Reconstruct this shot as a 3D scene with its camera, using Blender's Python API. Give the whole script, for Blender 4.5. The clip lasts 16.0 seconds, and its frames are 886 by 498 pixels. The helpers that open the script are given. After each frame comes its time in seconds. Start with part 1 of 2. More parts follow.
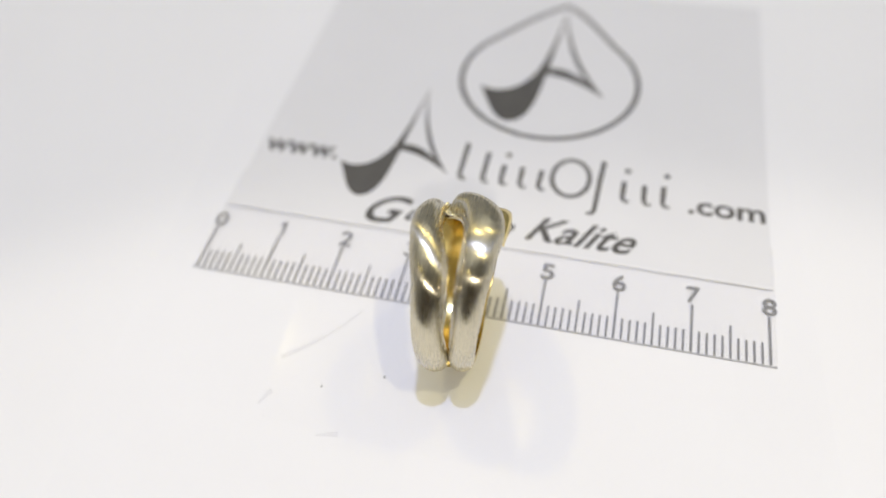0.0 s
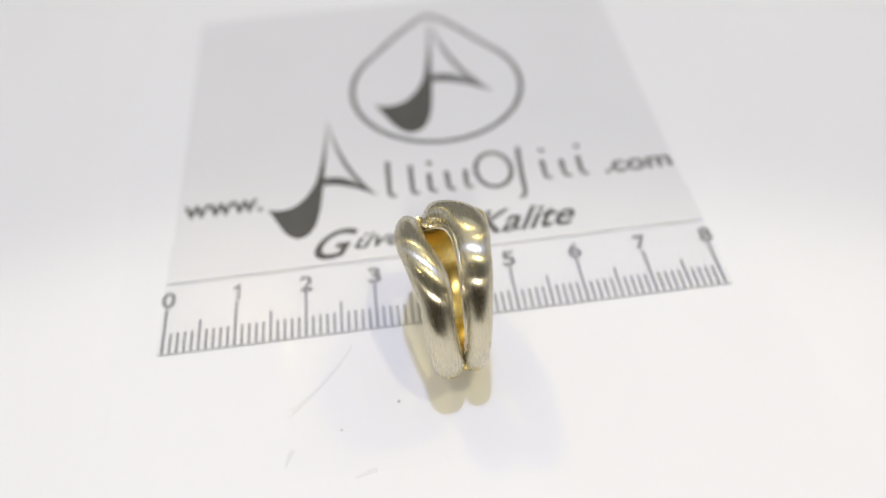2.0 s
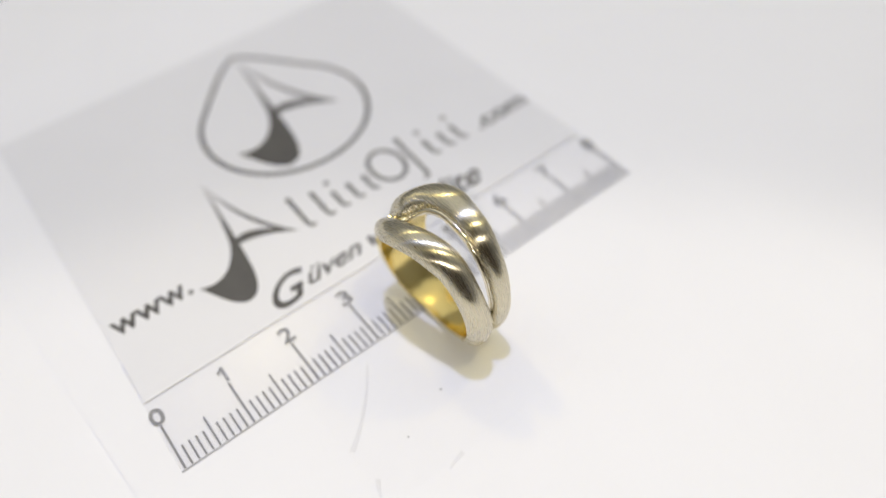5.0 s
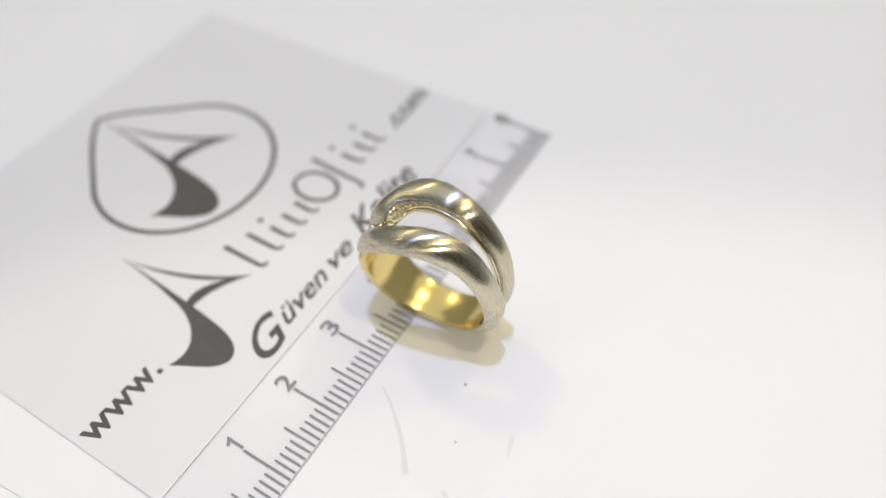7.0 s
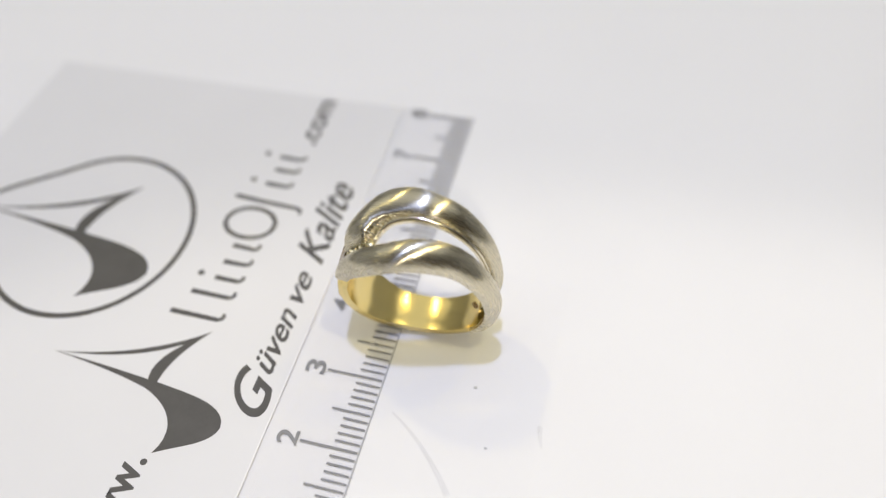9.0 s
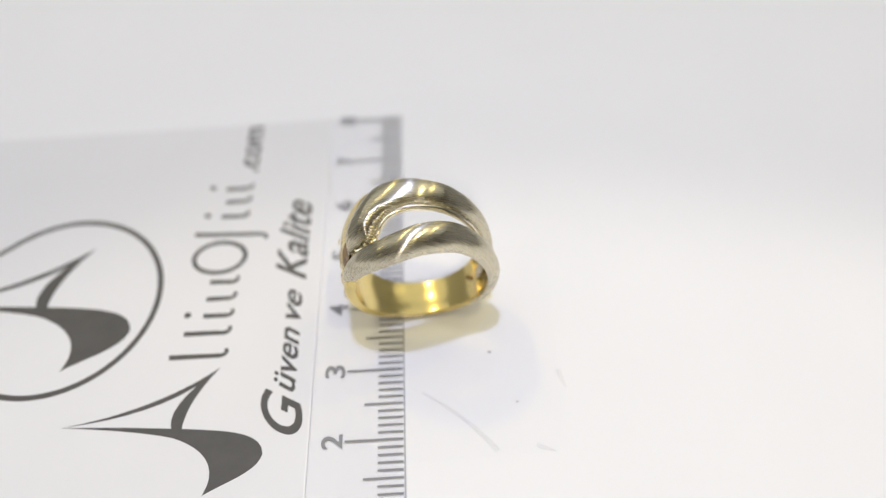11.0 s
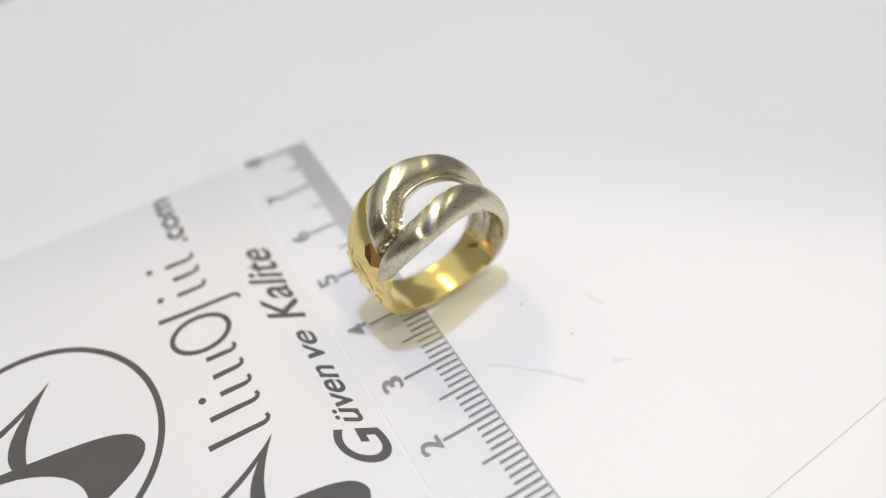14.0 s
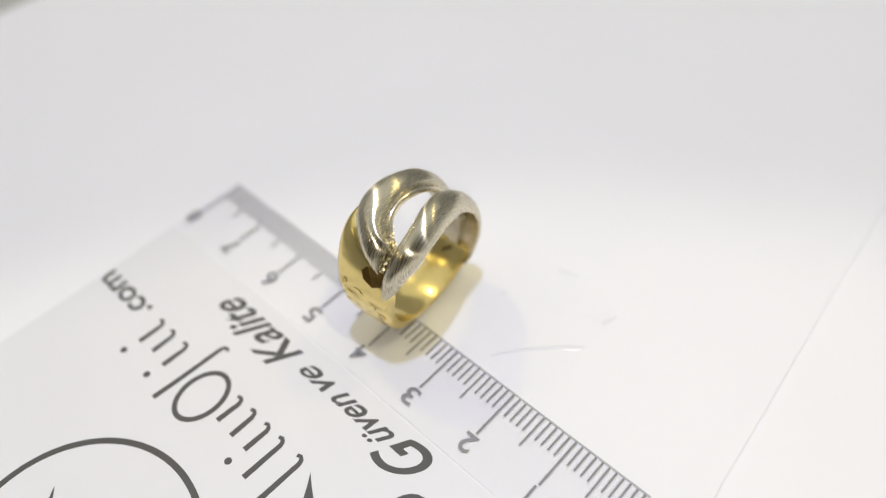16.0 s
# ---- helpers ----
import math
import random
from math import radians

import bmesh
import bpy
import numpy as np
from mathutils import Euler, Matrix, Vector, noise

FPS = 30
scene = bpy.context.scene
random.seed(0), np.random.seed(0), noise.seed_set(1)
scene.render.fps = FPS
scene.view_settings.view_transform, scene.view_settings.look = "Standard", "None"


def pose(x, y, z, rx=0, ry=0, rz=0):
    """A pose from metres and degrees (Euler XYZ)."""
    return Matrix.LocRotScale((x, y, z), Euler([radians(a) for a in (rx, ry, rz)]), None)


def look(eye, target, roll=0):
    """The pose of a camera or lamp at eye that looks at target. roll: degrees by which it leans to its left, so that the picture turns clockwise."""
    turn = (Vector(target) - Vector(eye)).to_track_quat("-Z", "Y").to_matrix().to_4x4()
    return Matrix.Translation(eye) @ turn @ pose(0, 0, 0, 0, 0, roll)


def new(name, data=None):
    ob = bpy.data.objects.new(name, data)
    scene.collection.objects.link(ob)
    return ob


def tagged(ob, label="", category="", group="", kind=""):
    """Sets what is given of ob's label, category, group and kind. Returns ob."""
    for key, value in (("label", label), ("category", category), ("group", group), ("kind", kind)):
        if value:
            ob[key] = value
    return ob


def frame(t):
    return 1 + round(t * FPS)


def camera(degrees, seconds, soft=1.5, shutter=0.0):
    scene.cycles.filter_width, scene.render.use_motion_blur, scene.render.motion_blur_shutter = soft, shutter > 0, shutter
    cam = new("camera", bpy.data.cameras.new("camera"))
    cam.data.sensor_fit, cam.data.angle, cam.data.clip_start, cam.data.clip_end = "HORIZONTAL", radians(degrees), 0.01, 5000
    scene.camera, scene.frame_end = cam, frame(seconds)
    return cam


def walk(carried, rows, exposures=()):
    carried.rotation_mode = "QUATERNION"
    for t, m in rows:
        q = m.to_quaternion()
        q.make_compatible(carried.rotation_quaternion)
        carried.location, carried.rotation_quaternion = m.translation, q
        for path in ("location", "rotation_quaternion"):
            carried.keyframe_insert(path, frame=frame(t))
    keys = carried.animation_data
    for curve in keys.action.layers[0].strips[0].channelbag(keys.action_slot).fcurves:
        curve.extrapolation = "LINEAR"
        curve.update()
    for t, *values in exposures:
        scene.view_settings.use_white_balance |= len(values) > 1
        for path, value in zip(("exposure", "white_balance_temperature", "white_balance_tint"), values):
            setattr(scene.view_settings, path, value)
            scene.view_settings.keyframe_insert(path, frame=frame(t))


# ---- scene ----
CAM = camera(61.6, 16.0, soft=1.25)
CAM_ROWS = [
    (0, 0.00040, -0.05669, 0.08531, 38.12, 2.16, -3.36),
    (0.5, 0.00109, -0.05749, 0.08579, 38.31, 2.26, -3.18),
    (1, 0.00194, -0.05764, 0.08646, 38.47, 2.24, -3.00),
    (1.5, 0.00178, -0.05806, 0.08656, 38.70, 2.18, -3.23),
    (2, 0.00296, -0.05753, 0.08718, 38.86, 2.23, -3.08),
    (2.5, 0.00319, -0.05860, 0.08754, 38.91, 2.44, -3.41),
    (3, 0.00371, -0.05899, 0.08767, 38.83, 2.65, -3.53),
    (3.5, 0.00499, -0.05935, 0.08804, 39.04, 2.83, -3.46),
    (4, 0.00627, -0.05987, 0.08835, 38.96, 3.29, -2.90),
    (6.5, 0.00383, -0.06085, 0.08881, 39.49, 2.64, -3.36),
    (7, 0.00517, -0.05826, 0.08650, 39.27, 2.72, -3.45),
    (7.5, 0.00586, -0.05695, 0.08592, 39.21, 2.89, -3.41),
    (8, 0.00595, -0.05384, 0.08397, 39.05, 2.64, -3.33),
    (8.5, 0.00688, -0.05141, 0.08402, 38.21, 2.56, -3.22),
    (9, 0.00664, -0.05216, 0.08509, 38.08, 2.53, -3.39),
    (11.5, 0.00597, -0.05740, 0.08799, 38.57, 2.58, -3.21),
    (12, 0.00304, -0.05877, 0.08657, 39.20, 2.39, -3.21),
    (12.5, 0.00305, -0.05943, 0.08572, 39.58, 2.69, -3.03),
    (13, 0.00368, -0.05912, 0.08338, 40.42, 2.93, -3.25),
    (13.5, 0.00335, -0.05881, 0.08093, 40.83, 3.07, -3.50),
    (14, 0.00245, -0.05985, 0.08210, 41.22, 2.95, -3.28),
    (14.5, 0.00313, -0.05944, 0.08363, 41.00, 2.82, -3.16),
    (15, 0.00310, -0.06001, 0.08366, 41.07, 2.82, -2.90),
    (15.5, 0.00320, -0.06071, 0.08571, 40.75, 3.18, -2.98),
    (16, 0.00366, -0.06054, 0.08621, 40.71, 3.07, -3.33),
]
TURN_ROWS = [
    (0, -16.51), (0.5, -11.57), (1, -6.52), (1.5, -1.27), (2, 4.10), (2.5, 9.52), (3, 14.81), (3.5, 19.89), (4, 24.86), (6.5, 50.33), (7, 55.09), (7.5, 59.51), (8, 63.69), (8.5, 67.81), (9, 72.02), (11.5, 93.72), (12, 98.30), (12.5, 103.05), (13, 107.88), (13.5, 112.58), (14, 116.95), (14.5, 121.07), (15, 125.09), (15.5, 129.22), (16, 133.45),
]
AXIS_X, AXIS_Y = 0.03646, -0.00005
walk(CAM, [(t, pose(x, y, z, rx, ry, rz)) for t, x, y, z, rx, ry, rz in CAM_ROWS])
CAM.data.dof.use_dof = True
CAM.data.dof.focus_distance = 0.0910
CAM.data.dof.aperture_fstop = 8.0

MM = 0.001


# ---- light ----
def lamp(name, way, distance, radius, watts, colour):
    data = bpy.data.lights.new(name, "AREA")
    data.shape, data.size, data.energy, data.color = "DISK", 2 * radius, watts, colour
    ob = new(name, data)
    v = Vector(way).normalized() * distance
    ob.matrix_world = look(v, (0, 0, 0))
    return ob


WARM = (1.0, 0.82, 0.32)
PALE_WARM = (1.0, 0.87, 0.46)
lamp("white_spot_lamp", (0.02, 0.065, 1.0), 0.60, 0.013, 1.63, (0.485, 0.575, 1.0))
lamp("warm_spot_lamp_side", (0.60, 0.42, 1.0), 0.60, 0.016, 0.28, WARM)
lamp("warm_spot_lamp_back", (-0.35, 0.65, 1.0), 0.60, 0.016, 0.40, WARM)
lamp("warm_spot_lamp_front", (0.30, -0.17, 1.0), 0.50, 0.011, 0.43, PALE_WARM)
lamp("warm_spot_lamp_west", (-1.10, -0.32, 1.0), 0.60, 0.016, 0.06, WARM)
# added lamp before table: far cone rim imitates a shadow edge behind the ring
low = bpy.data.lights.new("shade_edge_spot_low", "SPOT")
low.energy, low.color, low.shadow_soft_size = 4.2, (1.0, 0.92, 0.78), 0.006
low.spot_size, low.spot_blend = radians(50), 0.12
new("shade_edge_spot_low", low).matrix_world = look((0.0, -0.42, 0.40), (0.0, -0.2436, 0.0))
# unseen panel, added overhead to supply the even soft light
panel = bpy.data.lights.new("soft_fill_panel", "AREA")
panel.shape, panel.size, panel.size_y, panel.energy, panel.color = "RECTANGLE", 1.50, 0.94, 2.45, (0.98, 0.985, 0.93)
new("soft_fill_panel", panel).matrix_world = look((-0.04, 0.30, 0.69), (-0.04, 0.30, 0.0))

world = bpy.data.worlds.new("room_air")
scene.world = world
world.use_nodes = True
world.node_tree.nodes["Background"].inputs["Color"].default_value = (0.9, 0.92, 1.0, 1)
world.node_tree.nodes["Background"].inputs["Strength"].default_value = 0.0
scene.view_settings.exposure = -0.03


# ---- materials ----
def material(name):
    m = bpy.data.materials.new(name)
    m.use_nodes = True
    nt = m.node_tree
    return m, nt, nt.nodes["Principled BSDF"]


def surface(name, colour, rough, metal=0.0, noise_scale=400.0, spread=0.06, bump=0.1, bump_scale=2500.0, bump_depth=0.00005, stretch=None, spec=0.5, grain=0.0):
    """Principled surface with two scales of variation, both in object metres."""
    m, nt, bsdf = material(name)
    tex = nt.nodes.new("ShaderNodeTexCoord")
    mapping = nt.nodes.new("ShaderNodeMapping")
    if stretch:
        mapping.inputs["Scale"].default_value = stretch
    nt.links.new(tex.outputs["Object"], mapping.inputs["Vector"])
    big = nt.nodes.new("ShaderNodeTexNoise")
    big.inputs["Scale"].default_value, big.inputs["Detail"].default_value = noise_scale, 4.0
    nt.links.new(tex.outputs["Object"], big.inputs["Vector"])
    fine = nt.nodes.new("ShaderNodeTexNoise")
    fine.inputs["Scale"].default_value, fine.inputs["Detail"].default_value = bump_scale, 3.0
    nt.links.new(mapping.outputs["Vector"], fine.inputs["Vector"])
    ramp = nt.nodes.new("ShaderNodeMapRange")
    ramp.inputs["To Min"].default_value, ramp.inputs["To Max"].default_value = 1 - spread, 1 + spread
    nt.links.new(big.outputs["Fac"], ramp.inputs["Value"])
    mix = nt.nodes.new("ShaderNodeVectorMath")
    mix.operation = "SCALE"
    mix.inputs[0].default_value = colour
    lines = nt.nodes.new("ShaderNodeMapRange")
    lines.inputs["From Min"].default_value, lines.inputs["From Max"].default_value = 0.3, 0.7
    lines.inputs["To Min"].default_value, lines.inputs["To Max"].default_value = 1 - grain, 1 + grain
    nt.links.new(fine.outputs["Fac"], lines.inputs["Value"])
    both = nt.nodes.new("ShaderNodeMath")
    both.operation = "MULTIPLY"
    nt.links.new(ramp.outputs["Result"], both.inputs[0])
    nt.links.new(lines.outputs["Result"], both.inputs[1])
    nt.links.new(both.outputs["Value"], mix.inputs["Scale"])
    nt.links.new(mix.outputs["Vector"], bsdf.inputs["Base Color"])
    rr = nt.nodes.new("ShaderNodeMapRange")
    rr.inputs["To Min"].default_value, rr.inputs["To Max"].default_value = rough * 0.8, min(1.0, rough * 1.2)
    nt.links.new(fine.outputs["Fac"], rr.inputs["Value"])
    nt.links.new(rr.outputs["Result"], bsdf.inputs["Roughness"])
    bm = nt.nodes.new("ShaderNodeBump")
    bm.inputs["Strength"].default_value, bm.inputs["Distance"].default_value = bump, bump_depth
    nt.links.new(fine.outputs["Fac"], bm.inputs["Height"])
    nt.links.new(bm.outputs["Normal"], bsdf.inputs["Normal"])
    bsdf.inputs["Metallic"].default_value = metal
    bsdf.inputs["Specular IOR Level"].default_value = spec
    return m


def clear_plastic(name, tint, haze, rough, sheen):
    """Clear sheet: light passes, a share is scattered by haze, the surface has a little gloss."""
    m, nt, bsdf = material(name)
    nt.nodes.remove(bsdf)
    out = nt.nodes["Material Output"]
    clear = nt.nodes.new("ShaderNodeBsdfTransparent")
    clear.inputs["Color"].default_value = (*tint, 1)
    milk = nt.nodes.new("ShaderNodeBsdfDiffuse")
    milk.inputs["Color"].default_value = (0.80, 0.80, 0.81, 1)
    noise_tex = nt.nodes.new("ShaderNodeTexNoise")
    noise_tex.inputs["Scale"].default_value = 90.0
    tex = nt.nodes.new("ShaderNodeTexCoord")
    nt.links.new(tex.outputs["Object"], noise_tex.inputs["Vector"])
    rng = nt.nodes.new("ShaderNodeMapRange")
    rng.inputs["To Min"].default_value, rng.inputs["To Max"].default_value = haze * 0.75, haze * 1.25
    nt.links.new(noise_tex.outputs["Fac"], rng.inputs["Value"])
    body = nt.nodes.new("ShaderNodeMixShader")
    nt.links.new(rng.outputs["Result"], body.inputs["Fac"])
    nt.links.new(clear.outputs[0], body.inputs[1])
    nt.links.new(milk.outputs[0], body.inputs[2])
    gloss = nt.nodes.new("ShaderNodeBsdfGlossy")
    gloss.inputs["Roughness"].default_value = rough
    top = nt.nodes.new("ShaderNodeMixShader")
    top.inputs["Fac"].default_value = sheen
    nt.links.new(body.outputs[0], top.inputs[1])
    nt.links.new(gloss.outputs[0], top.inputs[2])
    nt.links.new(top.outputs[0], out.inputs["Surface"])
    return m


M_DISC = surface("white_plate", (0.80, 0.80, 0.80), 0.55, noise_scale=25, spread=0.02, bump=0.05)
M_PAPER = surface("white_paper", (0.80, 0.80, 0.80), 0.7, noise_scale=30, spread=0.03, bump=0.15, bump_scale=4000)
M_CARD = surface("frosted_card", (0.71, 0.71, 0.715), 0.45, noise_scale=60, spread=0.03, bump=0.08, bump_scale=3000)
M_RULER = clear_plastic("clear_ruler_plastic", (0.985, 0.985, 0.99), 0.02, 0.28, 0.014)
M_FILM = clear_plastic("clear_film", (0.999, 0.999, 1.0), 0.002, 0.15, 0.005)
M_CREASE = clear_plastic("creased_film", (0.985, 0.985, 0.99), 0.05, 0.14, 0.03)
M_INK = surface("grey_black_ink", (0.078, 0.074, 0.068), 0.6, noise_scale=300, spread=0.2, bump=0.05)
M_TICK = surface("grey_tick_ink", (0.24, 0.24, 0.245), 0.6, noise_scale=300, spread=0.15, bump=0.05)
M_SATIN = surface("satin_white_gold", (0.67, 0.615, 0.47), 0.27, 1.0, noise_scale=300, spread=0.04, grain=0.035, bump=0.16, bump_scale=760, bump_depth=0.00003, stretch=(13.0, 0.7, 0.7))
satin_nodes = M_SATIN.node_tree
brush_way = satin_nodes.nodes.new("ShaderNodeTangent")
brush_way.direction_type, brush_way.uv_map = "UV_MAP", "brush"
satin_nodes.links.new(brush_way.outputs["Tangent"], satin_nodes.nodes["Principled BSDF"].inputs["Tangent"])
satin_nodes.nodes["Principled BSDF"].inputs["Anisotropic"].default_value = 1.0
satin_nodes.nodes["Principled BSDF"].inputs["Anisotropic Rotation"].default_value = 0.222
M_WHITE_POLISH = surface("polished_white_gold", (0.80, 0.74, 0.59), 0.17, 1.0, noise_scale=500, spread=0.04, bump=0.15, bump_scale=1200, bump_depth=0.00008)
M_GOLD = surface("polished_yellow_gold", (0.86, 0.69, 0.28), 0.20, 1.0, noise_scale=300, spread=0.06, bump=0.35, bump_scale=260, bump_depth=0.00025)
M_FACET = surface("bright_cut_gold", (0.93, 0.86, 0.62), 0.18, 1.0, noise_scale=900, spread=0.05, bump=0.1)
# dark colour stands for the recess's reflection; also used for specks and hallmark
M_DARK_GOLD = surface("reflection_and_mark_gold", (0.28, 0.17, 0.05), 0.08, 1.0, noise_scale=600, spread=0.15, bump=0.2)
M_EDGE = surface("pale_edge_line", (0.42, 0.42, 0.43), 0.5, noise_scale=300, spread=0.2, bump=0.05)
M_SPECK = surface("grey_dust", (0.52, 0.52, 0.52), 0.8, bump=0.0)
M_TABLE = surface("grey_table", (0.42, 0.42, 0.38), 0.5, noise_scale=8, spread=0.08)
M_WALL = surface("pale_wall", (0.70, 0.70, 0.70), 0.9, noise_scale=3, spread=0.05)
# for the unseen south wall: brown added to give the ring dark reflections
M_DARK = surface("brown_reflection_wall", (0.16, 0.125, 0.09), 0.8, noise_scale=3, spread=0.2)


# ---- mesh helpers ----
def mesh_of(name, verts, faces, mat, smooth=False):
    me = bpy.data.meshes.new(name)
    me.from_pydata([tuple(v) for v in verts], [], faces)
    me.validate()
    me.materials.append(mat)
    if smooth:
        for poly in me.polygons:
            poly.use_smooth = True
    me.update()
    return me


def part(name, me, parent, label=""):
    ob = new(name, me)
    ob.parent = parent
    if label:
        tagged(ob, label)
    return ob


def box_mesh(name, x0, y0, z0, x1, y1, z1, mat, bevel=0.0):
    bm = bmesh.new()
    bmesh.ops.create_cube(bm, size=1.0)
    for v in bm.verts:
        v.co = Vector(((x0 + x1) / 2 + v.co.x * (x1 - x0), (y0 + y1) / 2 + v.co.y * (y1 - y0), (z0 + z1) / 2 + v.co.z * (z1 - z0)))
    if bevel:
        bmesh.ops.bevel(bm, geom=bm.edges[:], offset=bevel, segments=2, affect="EDGES", profile=0.6)
    me = bpy.data.meshes.new(name)
    bm.to_mesh(me)
    bm.free()
    me.materials.append(mat)
    return me


def slab_mesh(name, corners, z0, z1, mat):
    """A flat sheet with the outline corners, from z0 to z1."""
    n = len(corners)
    verts = [(x, y, z0) for x, y in corners] + [(x, y, z1) for x, y in corners]
    faces = [list(range(n))[::-1], list(range(n, 2 * n))] + [[i, (i + 1) % n, n + (i + 1) % n, n + i] for i in range(n)]
    return mesh_of(name, verts, faces, mat)


def cubic(p, q, r, s, steps):
    for i in range(steps):
        t = i / steps
        yield tuple((1 - t) ** 3 * a + 3 * t * (1 - t) ** 2 * b + 3 * t * t * (1 - t) * c + t ** 3 * d for a, b, c, d in zip(p, q, r, s))


def ribbon(name, path, half, z0, z1, mat, closed=False):
    """A band of width 2 * half along a flat path, as a thin solid."""
    n = len(path)
    left, right = [], []
    for i in range(n):
        a = Vector(path[(i - 1) % n] if closed or i else path[0])
        b = Vector(path[(i + 1) % n] if closed or i < n - 1 else path[-1])
        d = (b - a).normalized()
        w = half(i / (n - 1)) if callable(half) else half
        left.append((path[i][0] - d.y * w, path[i][1] + d.x * w))
        right.append((path[i][0] + d.y * w, path[i][1] - d.x * w))
    verts = [(x, y, z1) for x, y in left] + [(x, y, z1) for x, y in right] + [(x, y, z0) for x, y in left] + [(x, y, z0) for x, y in right]
    faces = []
    for i in range(n if closed else n - 1):
        j = (i + 1) % n
        faces += [[i, n + i, n + j, j], [2 * n + i, i, j, 2 * n + j], [n + i, 3 * n + i, 3 * n + j, n + j]]
    return mesh_of(name, verts, faces, mat)


def lettering(name, text, x0, x1, y0, y1, z, mat, shear=0.0, weight=0.0):
    """The built-in font, scaled to fill a box, printed flat."""
    cu = bpy.data.curves.new(name, "FONT")
    cu.body, cu.shear, cu.offset, cu.extrude = text, shear, weight, 0.002
    ob = bpy.data.objects.new(name, cu)
    scene.collection.objects.link(ob)
    bpy.context.view_layer.update()
    me = bpy.data.meshes.new_from_object(ob.evaluated_get(bpy.context.evaluated_depsgraph_get()))
    bpy.data.objects.remove(ob)
    xs, ys = [v.co.x for v in me.vertices], [v.co.y for v in me.vertices]
    sx, sy = (x1 - x0) / (max(xs) - min(xs)), (y1 - y0) / (max(ys) - min(ys))
    bx, by = min(xs), min(ys)
    for v in me.vertices:
        v.co = (x0 + (v.co.x - bx) * sx, y0 + (v.co.y - by) * sy, z + v.co.z * 0.004)
    me.name = name
    me.materials.clear()
    me.materials.append(mat)
    return me


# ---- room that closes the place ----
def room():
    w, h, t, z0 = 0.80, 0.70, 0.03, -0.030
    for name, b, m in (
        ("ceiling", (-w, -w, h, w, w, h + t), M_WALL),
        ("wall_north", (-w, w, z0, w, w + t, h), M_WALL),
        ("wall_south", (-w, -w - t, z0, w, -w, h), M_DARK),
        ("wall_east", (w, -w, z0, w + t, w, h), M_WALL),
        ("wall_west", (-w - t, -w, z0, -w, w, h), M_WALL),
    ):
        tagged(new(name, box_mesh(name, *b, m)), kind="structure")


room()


def table():
    top = new("table", None)
    part("tabletop", box_mesh("tabletop", -0.797, -0.797, -0.030, 0.797, 0.797, -0.01022, M_TABLE, 0.002), top)
    tagged(top, "plain grey work table under the turntable", "table")


table()

TURNING = []  # things that ride on the turntable, with their pose on it


def rides(ob, m=None):
    TURNING.append((ob, m or pose(0, 0, 0)))
    return ob


# ---- turntable and paper ----
def turntable():
    top = new("turntable", None)
    n, r = 128, 0.1335
    prof = [(0.0, -0.0004), (r - 0.0015, -0.0004), (r - 0.0004, -0.0009), (r, -0.002), (r, -0.0075), (r - 0.002, -0.0095), (0.0, -0.0095)]
    verts, faces = [], []
    for i in range(n):
        a = 2 * math.pi * i / n
        verts += [(q * math.cos(a), q * math.sin(a), z) for q, z in prof[1:-1]]
    k = len(prof) - 2
    for i in range(n):
        j = (i + 1) % n
        faces += [[i * k + s, i * k + s + 1, j * k + s + 1, j * k + s] for s in range(k - 1)]
    faces.append([i * k for i in range(n)])
    faces.append([i * k + k - 1 for i in range(n)][::-1])
    part("plate", mesh_of("plate", verts, faces, M_DISC), top)
    part("foot", box_mesh("foot", -0.03, -0.03, -0.0100, 0.03, 0.03, -0.0095, M_TABLE, 0.0002), top)
    tagged(top, "round white turntable plate turning slowly on the table", "turntable")
    # its centre is the turning axis
    return rides(top, pose(AXIS_X, AXIS_Y, 0))


turntable()


def paper():
    a = radians(4.3)
    c, s = math.cos(a), math.sin(a)

    def place(u, v):
        return (0.0400 + u * c - v * s, -0.0100 + u * s + v * c)

    ob = new("paper_sheet", slab_mesh("paper_sheet", [place(-0.0455, -0.0505), place(0.0470, -0.0505), place(0.0470, 0.1100), place(-0.0455, 0.1100)], -0.0004, 0.0, M_PAPER))
    tagged(ob, "smooth white paper sheet lying on the turntable plate", "paper")
    return rides(ob)


paper()


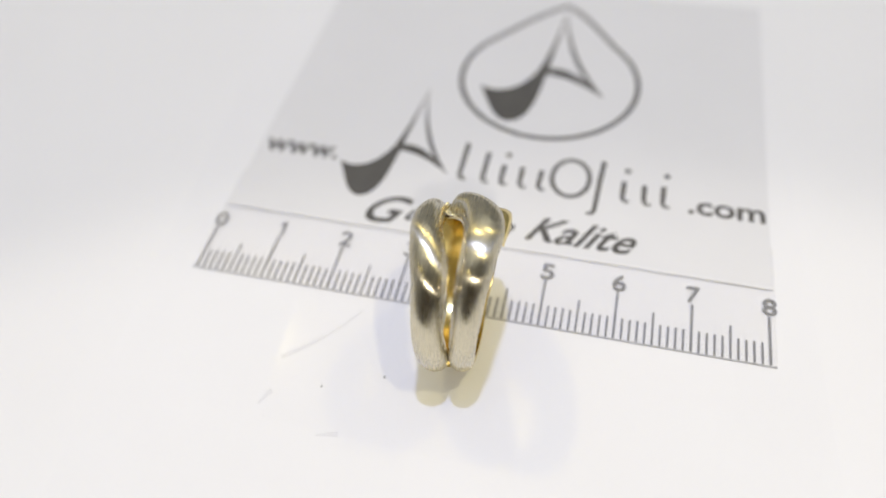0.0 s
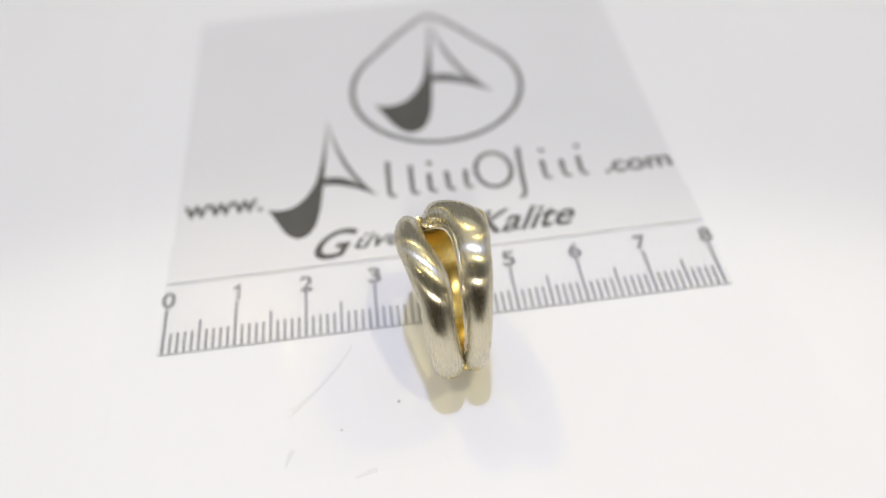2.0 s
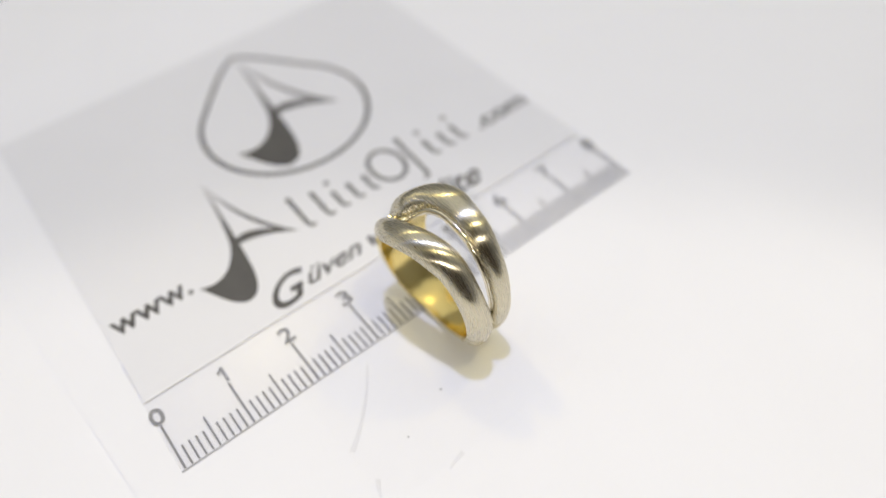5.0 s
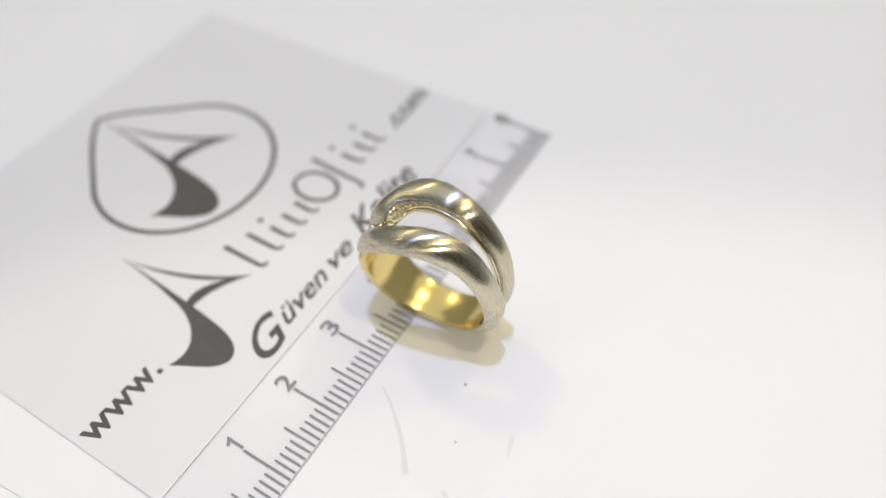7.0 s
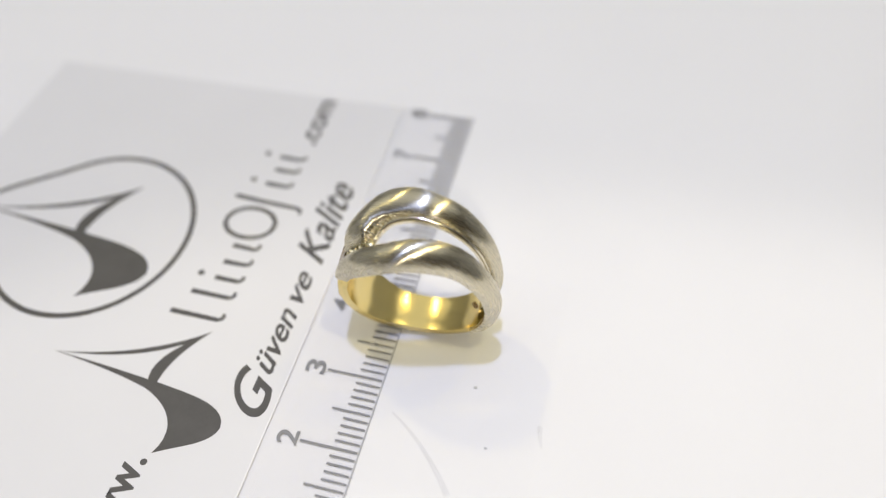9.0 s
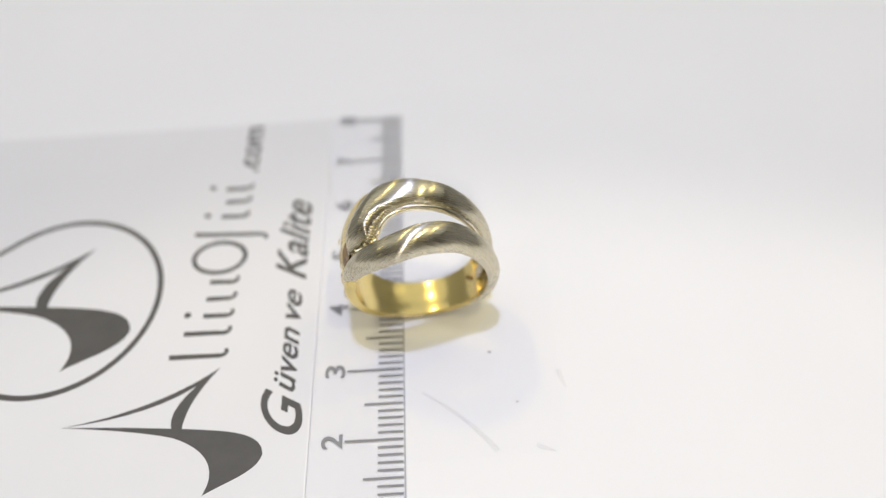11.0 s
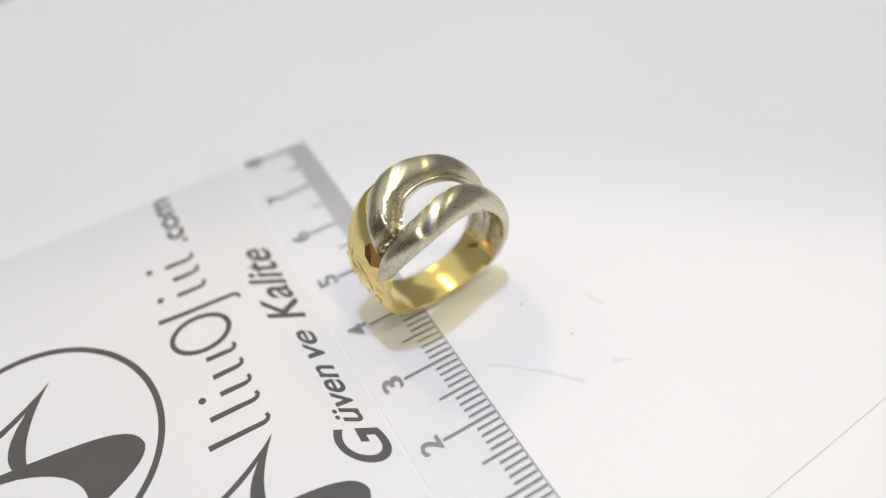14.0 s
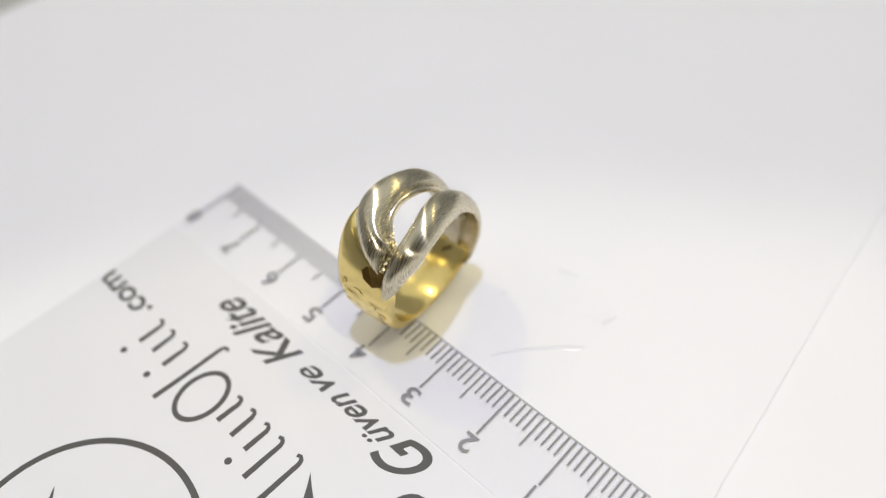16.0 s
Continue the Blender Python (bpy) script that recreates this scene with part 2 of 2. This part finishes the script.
def film():
    ob = new("clear_film", slab_mesh("clear_film", [(0.0172, -0.0188), (0.0185, -0.0205), (0.0500, -0.0209), (0.0505, -0.0004), (0.0168, -0.0004)], 0.00003, 0.00008, M_FILM))
    tagged(ob, "thin clear plastic film with creases beside the ruler edge", "plastic film")
    rides(ob)
    for p, q, bow in (((0.0262, -0.0024), (0.0176, -0.0116), 0.0006), ((0.0172, -0.0187), (0.0182, -0.0165), 0.0001), ((0.0258, -0.0212), (0.0285, -0.0205), 0.0001)):
        path = []
        for i in range(14):
            t = i / 13
            d = Vector((q[0] - p[0], q[1] - p[1]))
            nrm = Vector((-d.y, d.x)).normalized()
            e = Vector(p) + d * t + nrm * bow * 4 * t * (1 - t)
            path.append((e.x, e.y))
        verts, faces = [], []
        for i, (x, y) in enumerate(path):
            d = (Vector(path[min(i + 1, 13)]) - Vector(path[max(i - 1, 0)])).normalized()
            for k, h in ((-1, 0.00008), (-0.35, 0.00030), (0.35, 0.00034), (1, 0.00008)):
                w = 0.00038 * k * (0.35 + 0.65 * i / 13)
                verts.append((x - d.y * w, y + d.x * w, h))
        for i in range(13):
            faces += [[i * 4 + k, i * 4 + k + 1, i * 4 + 5 + k, i * 4 + 4 + k] for k in range(3)]
        part("crease", mesh_of("crease", verts, faces, M_CREASE, True), ob)


film()


# ---- ruler ----
RULER_Z = 0.00022


def ruler():
    top = new("ruler", None)
    x0, x1, y1 = -0.0006, 0.0808, 0.0198
    # long section: chamfered front edge
    prof = [(0.0, 0.00009), (0.0, 0.00013), (0.0011, RULER_Z), (y1 - 0.0003, RULER_Z), (y1, RULER_Z - 0.00006), (y1, 0.00009)]
    verts = [(x, y, z) for x in (x0, x1) for y, z in prof]
    n = len(prof)
    faces = [list(range(n)), list(range(n, 2 * n))[::-1]] + [[i, n + i, n + (i + 1) % n, (i + 1) % n] for i in range(n)]
    part("blade", mesh_of("blade", verts, faces, M_RULER), top, "clear plastic ruler blade with chamfered edge")
    z = RULER_Z + 0.00001
    part("edge_line", box_mesh("edge_line", x0, -0.0001, 0.00009, x1, 0.00012, 0.00015, M_EDGE), top, "thin grey line along the edge")

    def tick(h, w):
        # follows the chamfer down to the edge
        v = []
        for y, zz in ((0.0002, 0.00016), (0.0011, z), (h, z)):
            v += [(-w, y, zz), (w, y, zz)]
        v += [(-w, y, zz + 0.00002) for y, zz in ((0.0002, 0.00016), (0.0011, z), (h, z))]
        v += [(w, y, zz + 0.00002) for y, zz in ((0.0002, 0.00016), (0.0011, z), (h, z))]
        return mesh_of("tick", v, [[6, 9, 10, 7], [7, 10, 11, 8], [0, 6, 7, 2], [2, 7, 8, 4], [1, 3, 10, 9], [3, 5, 11, 10], [4, 8, 11, 5], [0, 1, 9, 6]], M_TICK)

    major, middle, minor = tick(0.0076, 0.00015), tick(0.0052, 0.00013), tick(0.0034, 0.00013)
    for i in range(81):
        part("tick", major if i % 10 == 0 else middle if i % 5 == 0 else minor, top).location = (i * MM, 0, 0)
    for i in range(9):
        if i == 1:
            one = [(0.06, 7.9), (0.40, 7.9), (0.40, 10.6), (0.14, 10.6), (-0.12, 10.28), (-0.58, 10.02), (-0.58, 9.66), (-0.18, 9.82), (0.06, 10.02)]
            part("numeral", slab_mesh("numeral", [(0.01 + x * MM, y * MM) for x, y in one], z, z + 0.00002, M_TICK), top)
            continue
        w = 0.00095
        part("numeral", lettering("numeral", str(i), i * MM * 10 - w + 0.0001, i * MM * 10 + w + 0.0001, 0.0079, 0.0106, z, M_TICK, weight=0.012), top)
    tagged(top, "clear plastic centimetre ruler with grey ticks from zero to eight", "ruler")
    return rides(top)


ruler()


# ---- printed card ----
CARD_Z0 = RULER_Z + 0.00001
CARD_Z = CARD_Z0 + 0.00005


def swoosh(parent, ox, oy, k):
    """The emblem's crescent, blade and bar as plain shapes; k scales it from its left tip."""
    z0, z1 = CARD_Z, CARD_Z + 0.00002

    def put(name, segs, steps=10):
        pts = []
        for seg in segs:
            pts += list(cubic(*seg, steps))
        pts = [(ox + x * k * MM, oy + y * k * MM) for x, y in pts]
        lift = {"crescent": 0.0, "blade_shape": 0.000006, "bar_shape": 0.000012}[name]
        part(name, slab_mesh(name, pts, z0, z1 + lift, M_INK), parent)

    put("crescent", [((0, 0), (1.6, -2.6), (2.6, -6.6), (5.0, -6.9)), ((5.0, -6.9), (8.2, -6.6), (8.4, -1.0), (9.0, 4.0)), ((9.0, 4.0), (9.4, 9.0), (9.9, 14.0), (10.1, 20.0)), ((10.1, 20.0), (9.5, 14.0), (8.9, 9.3), (7.8, 5.0)), ((7.8, 5.0), (6.4, 1.0), (3.6, -1.9), (0, 0))])
    put("blade_shape", [((10.1, 20.0), (11.2, 11.4), (14.3, 4.5), (17.7, 0.2)), ((17.7, 0.2), (13.8, 3.4), (10.9, 9.5), (10.1, 20.0))])
    put("bar_shape", [((7.4, 4.0), (9.4, 6.6), (12.6, 6.4), (17.7, 0.2)), ((17.7, 0.2), (12.4, 4.2), (9.8, 4.0), (7.4, 4.0))])


def card():
    top = new("plastic_card", None)
    y0, y1 = 0.0124, 0.0785
    sheet = part("sheet", box_mesh("sheet", -0.0003, y0, CARD_Z0, 0.0805, y1, CARD_Z, M_CARD), top, "frosted translucent grey-white sheet")
    # light caught by the cut edge, painted as a paler strip
    part("lit_edge", box_mesh("lit_edge", -0.0003, y0 - 0.00022, CARD_Z0, 0.0805, y0, CARD_Z + 0.00001, M_PAPER), sheet, "cut edge, paler for the light it catches")
    z0, z1 = CARD_Z, CARD_Z + 0.00002
    # teardrop outline round the emblem
    cx, cy, r = 44.3, 50.8, 15.4
    path = []
    for i in range(72):
        a = radians(-222 + 264 * i / 71)
        path.append(((cx + r * math.cos(a)) * MM, (cy + r * math.sin(a) * 0.97) * MM))
    tip = (45.0 * MM, 73.2 * MM)
    first, last = path[0], path[-1]
    path += [p for p in cubic(last, (last[0] - 0.0035, last[1] + 0.0042), (tip[0] + 0.0040, tip[1] - 0.0022), tip, 12)][1:]
    path += [p for p in cubic(tip, (tip[0] - 0.0040, tip[1] - 0.0022), (first[0] + 0.0035, first[1] + 0.0042), first, 12)]
    part("teardrop_outline", ribbon("teardrop_outline", path, 0.00042, z0, z1, M_INK, True), sheet)
    swoosh(sheet, 0.0327, 0.0473, 1.22)
    swoosh(sheet, 0.0141, 0.0248, 1.0)
    # brand line: plain bars and an oval
    base = 24.4
    for x, h, lean in ((33.8, 8.0, 0.1), (37.5, 6.6, 0.1), (40.4, 4.3, 0.1), (43.3, 4.3, 0.0), (46.4, 4.2, 0.2), (55.8, 8.0, 0.6), (59.2, 4.3, 0.1), (62.3, 4.0, 0.0), (65.2, 4.3, 0.1)):
        drop = 3.4 if x == 55.8 else 0.0
        # straight bar with a short curved foot
        turn = -1.0 if drop else 1.0
        path = [(x, base + h), (x - 0.5 * lean, base + 0.5 * h), (x - lean, base - drop + 0.9), (x - lean + 0.18 * turn, base - drop + 0.35), (x - lean + 0.6 * turn, base - drop + 0.08), (x - lean + 1.1 * turn, base - drop + 0.25)]
        part("bar", ribbon("bar", [(p * MM, q * MM) for p, q in path], lambda t: 0.00040 - 0.00016 * t, z0, z1, M_INK), sheet)
    for x in (40.7, 59.6, 65.6):
        part("dot", slab_mesh("dot", [((x + 0.5 * math.cos(2 * math.pi * i / 14)) * MM, (31.0 + 0.5 * math.sin(2 * math.pi * i / 14)) * MM) for i in range(14)], z0, z1, M_INK), sheet)
    part("oval", ribbon("oval", [((51.0 + 2.9 * math.cos(2 * math.pi * i / 40)) * MM, (27.85 + 3.9 * math.sin(2 * math.pi * i / 40)) * MM) for i in range(40)], 0.00036, z0, z1, M_INK, True), sheet)
    part("lettering", lettering("lettering", "www.", 0.0007, 0.0133, 0.0247, 0.0275, z0, M_INK, weight=0.02), sheet)
    part("lettering", lettering("lettering", ".com", 0.0689, 0.0800, 0.0240, 0.0266, z0, M_INK, weight=0.02), sheet)
    for word, x0, x1, b0, b1 in (("G", 21.4, 28.2, 13.2, 18.9), ("\u00fcven", 27.5, 37.7, 14.5, 17.5), ("ve", 38.9, 44.2, 14.6, 16.8), ("Kalite", 45.8, 61.9, 14.3, 19.0)):
        part("lettering", lettering("lettering", word, x0 * MM, x1 * MM, b0 * MM, b1 * MM, z0, M_INK, shear=0.55, weight=0.015), sheet)
    tagged(top, "frosted plastic card with dark grey emblem and lettering, over the ruler", "card")
    return rides(top)


card()


# ---- ring ----
RING_C = 9.9  # height of the ring's centre, mm


def smooth_table(table):
    xs, ys = zip(*table)

    def f(x):
        # cubic through the table's points
        i = max(1, min(len(xs) - 1, next((j for j in range(1, len(xs)) if x <= xs[j]), len(xs) - 1)))
        x0, x1, y0, y1 = xs[i - 1], xs[i], ys[i - 1], ys[i]
        m0 = (y1 - ys[i - 2]) / (x1 - xs[i - 2]) if i > 1 else (y1 - y0) / (x1 - x0)
        m1 = (ys[i + 1] - y0) / (xs[i + 1] - x0) if i < len(xs) - 1 else (y1 - y0) / (x1 - x0)
        h = x1 - x0
        t = min(1.0, max(0.0, (x - x0) / h))
        return (2 * t ** 3 - 3 * t * t + 1) * y0 + (t ** 3 - 2 * t * t + t) * h * m0 + (-2 * t ** 3 + 3 * t * t) * y1 + (t ** 3 - t * t) * h * m1

    return f


def sweep(name, a0, a1, left, right, inner, edge, crest, mat, steps=96, across=14, power=0.55, lean=0.0, hollow=0.03, edge_far=None):
    """A band round the ring from angle a0 to a1 (0 is the foot, 180 the top). Across the band it runs from left to right in mm along
    the ring's axis; its section is flat inside and domed outside."""
    verts, faces, marks = [], [], []
    for i in range(steps + 1):
        a = a0 + (a1 - a0) * i / steps
        u0, u1, ri, re, rc = left(a), right(a), inner(a), edge(a), crest(a)
        rf = edge_far(a) if edge_far else re
        ring = [(u0, ri)]
        for j in range(across + 1):
            s = j / across
            s2 = 0.5 - 0.5 * math.cos(math.pi * s)
            q = max(0.0, 1 - (2 * s2 - 1 - lean * math.sin(math.pi * s2)) ** 2)
            base = re + (rf - re) * s2
            ring.append((u0 + (u1 - u0) * s2, base + (rc - base) * q ** power))
        ring.append((u1, ri))
        # channel along the inside
        wall = 0.22 * (u1 - u0)
        ring += [(u1 - wall, ri), (u1 - 1.15 * wall, ri + hollow), (u0 + 1.15 * wall, ri + hollow), (u0 + wall, ri)]
        for u, r in ring:
            marks.append((radians(a) * 0.1, u * 0.01))
            verts.append((u * MM, r * math.sin(radians(a)) * MM, (RING_C - r * math.cos(radians(a))) * MM))
    k = across + 7
    for i in range(steps):
        faces += [[i * k + j, i * k + (j + 1) % k, (i + 1) * k + (j + 1) % k, (i + 1) * k + j] for j in range(k)]
    faces += [list(range(k))[::-1], [steps * k + j for j in range(k)]]
    me = mesh_of(name, verts, faces, mat, True)
    # angle and width as coordinates, for the brushing
    brush = me.uv_layers.new(name="brush")
    for loop in me.loops:
        brush.data[loop.index].uv = marks[loop.vertex_index]
    me.set_sharp_from_angle(angle=radians(42))
    return me


def flat(v):
    return lambda a: v


def ring():
    top = new("ring", None)
    l_out = smooth_table([(108, -2.3), (125, -3.3), (140, -4.1), (155, -4.5), (170, -4.5), (185, -4.2), (200, -3.9), (215, -3.5), (235, -3.4), (255, -3.3), (275, -3.1), (300, -2.6), (312, -2.2)])
    l_in = smooth_table([(108, -1.3), (121, -0.8), (140, -0.8), (160, -0.9), (172, -0.65), (184, -0.15), (200, 0.35), (214, 0.42), (235, 0.2), (252, 0.25), (268, 0.6), (280, 0.85), (312, 0.9)])
    r_in = smooth_table([(122, -0.9), (130, -0.45), (147, -0.4), (152, 0.2), (157, 0.95), (164, 1.6), (177, 2.0), (190, 1.9), (203, 1.75), (218, 1.55), (240, 1.35), (258, 1.2), (268, 1.05), (280, 0.88), (312, 0.9)])
    r_out = smooth_table([(122, -0.5), (130, 1.7), (138, 3.6), (150, 5.5), (163, 6.4), (178, 6.5), (192, 6.0), (207, 5.6), (218, 5.2), (234, 4.8), (255, 4.35), (270, 4.15), (300, 3.9), (312, 3.7)])
    s_lo = smooth_table([(-62, -2.2), (-45, -1.7), (-22, -1.15), (0, -0.85), (20, -0.9), (42, -1.35), (66, -1.8), (90, -2.2), (108, -2.4), (118, -1.6), (125, -0.3), (130, 1.1), (138, 3.1), (150, 4.8), (163, 5.7), (178, 6.1)])
    s_hi = smooth_table([(-62, 3.7), (-30, 4.0), (0, 4.3), (22, 4.45), (44, 5.0), (70, 5.4), (90, 5.8), (110, 6.4), (135, 7.1), (150, 7.2), (163, 7.0), (176, 6.6)])
    part("shank", sweep("shank", -62, 178, s_lo, s_hi, flat(8.45), smooth_table([(-62, 9.2), (0, 9.3), (60, 9.4), (110, 9.4), (150, 9.2), (178, 8.8)]), smooth_table([(-62, 9.8), (0, 9.85), (70, 10.0), (105, 10.05), (125, 10.1), (150, 10.4), (178, 9.4)]), M_GOLD, 160, 12, 0.35), top, "polished yellow gold shank")
    l_crest = smooth_table([(108, 10.2), (125, 10.6), (140, 10.9), (160, 11.0), (180, 11.2), (210, 10.9), (235, 10.5), (255, 10.4), (275, 10.55), (300, 10.5), (312, 9.95)])
    r_crest = smooth_table([(122, 9.9), (128, 10.8), (135, 11.7), (143, 12.1), (152, 12.3), (163, 12.35), (175, 12.3), (190, 12.15), (205, 11.9), (218, 11.45), (235, 10.85), (255, 10.35), (275, 10.3), (300, 10.25), (312, 9.95)])
    # the upper band stands clear of the finger, with a thin polished wall along the opening
    r_under = smooth_table([(122, 8.6), (140, 8.7), (152, 9.2), (166, 9.75), (195, 9.75), (215, 9.4), (235, 8.9), (250, 8.6), (300, 8.6)])
    lip = smooth_table([(122, 0.0), (144, 0.05), (154, 0.2), (164, 0.28), (180, 0.3), (200, 0.28), (220, 0.2), (245, 0.1), (270, 0.05), (300, 0.0)])
    near = part("band", sweep("band", 108, 312, l_out, l_in, flat(8.6), smooth_table([(108, 9.5), (125, 9.2), (140, 8.9), (300, 9.0)]), l_crest, M_SATIN, 150, 16, hollow=0.7), top, "satin white gold band")
    far = part("band", sweep("band", 122, 312, lambda a: r_in(a) + lip(a), r_out, lambda a: min(r_under(a), 9.4), smooth_table([(122, 8.8), (140, 9.4), (152, 9.9), (166, 10.7), (195, 10.7), (215, 10.1), (235, 9.3), (300, 9.0)]), r_crest, M_SATIN, 150, 16, 0.55, -0.05, hollow=0.3, edge_far=smooth_table([(122, 8.8), (140, 9.4), (155, 10.2), (175, 10.3), (195, 10.1), (215, 9.6), (235, 9.1), (312, 9.0)])), top, "satin white gold band")
    # polished rims along the opening between the bands
    part("rim", sweep("rim", 128, 266, lambda a: l_in(a) - 0.12, lambda a: l_in(a) + 0.10, flat(8.55), flat(9.05), flat(9.2), M_WHITE_POLISH, 110, 4), near, "polished white gold rim")
    part("rim", sweep("rim", 128, 266, lambda a: r_in(a) - 0.08, lambda a: r_in(a) + 2 * lip(a) + 0.12, lambda a: r_under(a) - 0.06, lambda a: r_under(a) + 0.30, lambda a: r_under(a) + 0.5 + 0.8 * lip(a), M_WHITE_POLISH, 110, 10), far, "polished white gold lip")

    def spot(u, a, q):
        return Vector((u * MM, q * math.sin(radians(a)) * MM, (RING_C - q * math.cos(radians(a))) * MM))

    # bright cut facets where the bands meet
    rnd = random.Random(11)
    for u, a, q, size in ((0.75, 159, 9.9, 0.18), (0.45, 156, 9.75, 0.2), (0.15, 153, 9.65, 0.26), (-0.25, 150, 9.7, 0.34), (-0.6, 148, 9.6, 0.38), (-0.85, 146, 9.7, 0.33), (-0.75, 142, 9.9, 0.34), (-0.85, 138, 10.0, 0.36), (-0.8, 134, 10.1, 0.36), (-0.85, 130, 10.1, 0.32), (-0.3, 144, 10.0, 0.24)):
        bm = bmesh.new()
        bmesh.ops.create_icosphere(bm, subdivisions=1, radius=size * MM)
        for v in bm.verts:
            v.co = v.co * (0.35 + 1.0 * rnd.random()) + spot(u, a, q)
        me = bpy.data.meshes.new("facet")
        bm.to_mesh(me)
        bm.free()
        me.materials.append(M_FACET)
        part("facet", me, top, "bright cut white gold facet")
    # tiny dark specks on the lower band
    for u, a, q, size in ((-3.66, 185, 10.42, 0.10), (-3.60, 181.5, 10.46, 0.08), (-3.3, 186, 10.62, 0.05)):
        bm = bmesh.new()
        bmesh.ops.create_icosphere(bm, subdivisions=1, radius=size * MM)
        bmesh.ops.translate(bm, verts=bm.verts, vec=spot(u, a, q))
        me = bpy.data.meshes.new("dark_speck")
        bm.to_mesh(me)
        bm.free()
        me.materials.append(M_DARK_GOLD)
        part("dark_speck", me, near, "tiny dark speck")
    # recess beside the tip of the upper band, its dark reflection put into the colour
    outline = ((-1.2, 125), (0.2, 127), (1.5, 126), (2.1, 121.5), (1.6, 115.5), (0.1, 112.5), (-1.2, 116.5))
    face = [spot(u, a, 10.28) for u, a in outline]
    under = [spot(u + (0.12 if u < 0.3 else -0.12), a, 10.0) for u, a in outline]
    n = len(outline)
    part("recess", mesh_of("recess", face + under + [spot(0.6, 119, 10.16)], [[i, (i + 1) % n, 2 * n] for i in range(n)] + [[i, n + i, n + (i + 1) % n, (i + 1) % n] for i in range(n)], M_DARK_GOLD), top, "hollow gold facet with a dark reflection in its colour")
    # chased scrolls on the broad side of the shank
    for u0, a0, span, turn, k in ((4.2, 92, 1.6, 300, 1), (2.4, 96, 1.5, 330, -1), (0.6, 92, 1.3, 280, 1), (3.2, 80, 1.2, 260, -1), (1.4, 79, 1.1, 260, 1), (5.2, 103, 0.9, 240, -1), (-0.9, 84, 0.9, 230, 1)):
        verts, faces = [], []
        n = 26
        for i in range(n):
            t = i / (n - 1)
            w = radians(turn) * t * k
            rad = span * (0.30 + 0.70 * t)
            c = (u0 + rad * math.cos(w) * 0.8, a0 + rad * math.sin(w) * 5.2)
            for du, dq in ((-0.13, 0.0), (0.0, 0.10), (0.13, 0.0)):
                verts.append(spot(c[0] + du * math.cos(w), c[1] + du * 5.5 * math.sin(w), 9.55 + 0.62 * min(1, max(0, (c[1] - 20) / 100)) + dq))
        faces = [[i * 3 + j, i * 3 + j + 1, i * 3 + j + 4, i * 3 + j + 3] for i in range(n - 1) for j in range(2)]
        part("scroll", mesh_of("scroll", verts, faces, M_GOLD, True), top, "chased gold scroll")
    # worn hallmark inside the shank
    for u, a, w, h in ((0.75, 302.5, 0.16, 1.6), (1.10, 304.5, 0.14, 2.6), (1.45, 306.5, 0.18, 1.8), (1.80, 308.5, 0.14, 2.4)):
        corners = [(u - w, a - h), (u + w, a - h), (u + w, a + h), (u - w, a + h)]
        verts = [spot(x, y, 8.43) for x, y in corners] + [spot(x, y, 8.56) for x, y in corners]
        faces = [[0, 1, 2, 3], [7, 6, 5, 4]] + [[i, i + 4, (i + 1) % 4 + 4, (i + 1) % 4] for i in range(4)]
        part("hallmark_bar", mesh_of("hallmark_bar", verts, faces, M_DARK_GOLD), top, "small dark stamped mark")
    tagged(top, "two-tone ring, satin white gold bands on polished yellow gold shank", "ring")
    return rides(top, pose(0.0388, -0.0029, RING_Z, 0, 0, 6.0))


RING_Z = RULER_Z
ring()


# ---- dust ----
def dust():
    rnd = random.Random(4)
    for x, y, r in ((31.9, -11.6, 0.26), (24.3, -14.6, 0.20)):
        verts, faces = [], []
        n = 9
        for i in range(n):
            a = 2 * math.pi * i / n
            q = r * MM * (0.6 + 0.6 * rnd.random())
            verts += [(q * math.cos(a), q * math.sin(a), 0.0), (0.6 * q * math.cos(a), 0.6 * q * math.sin(a), 0.00008)]
        faces = [[2 * i, 2 * ((i + 1) % n), 2 * ((i + 1) % n) + 1, 2 * i + 1] for i in range(n)] + [[2 * i + 1 for i in range(n)]]
        ob = new("dust_speck", mesh_of("dust_speck", verts, faces, M_SPECK))
        tagged(ob, "tiny grey dust speck on the clear film", "dust", "dust specks")
        rides(ob, pose(x * MM, y * MM, 0.00008))


dust()


def motions():
    for ob, rest in TURNING:
        walk(ob, [(t, pose(0, 0, 0, 0, 0, turn) @ pose(-AXIS_X, -AXIS_Y, -RULER_Z) @ rest) for t, turn in TURN_ROWS])


motions()
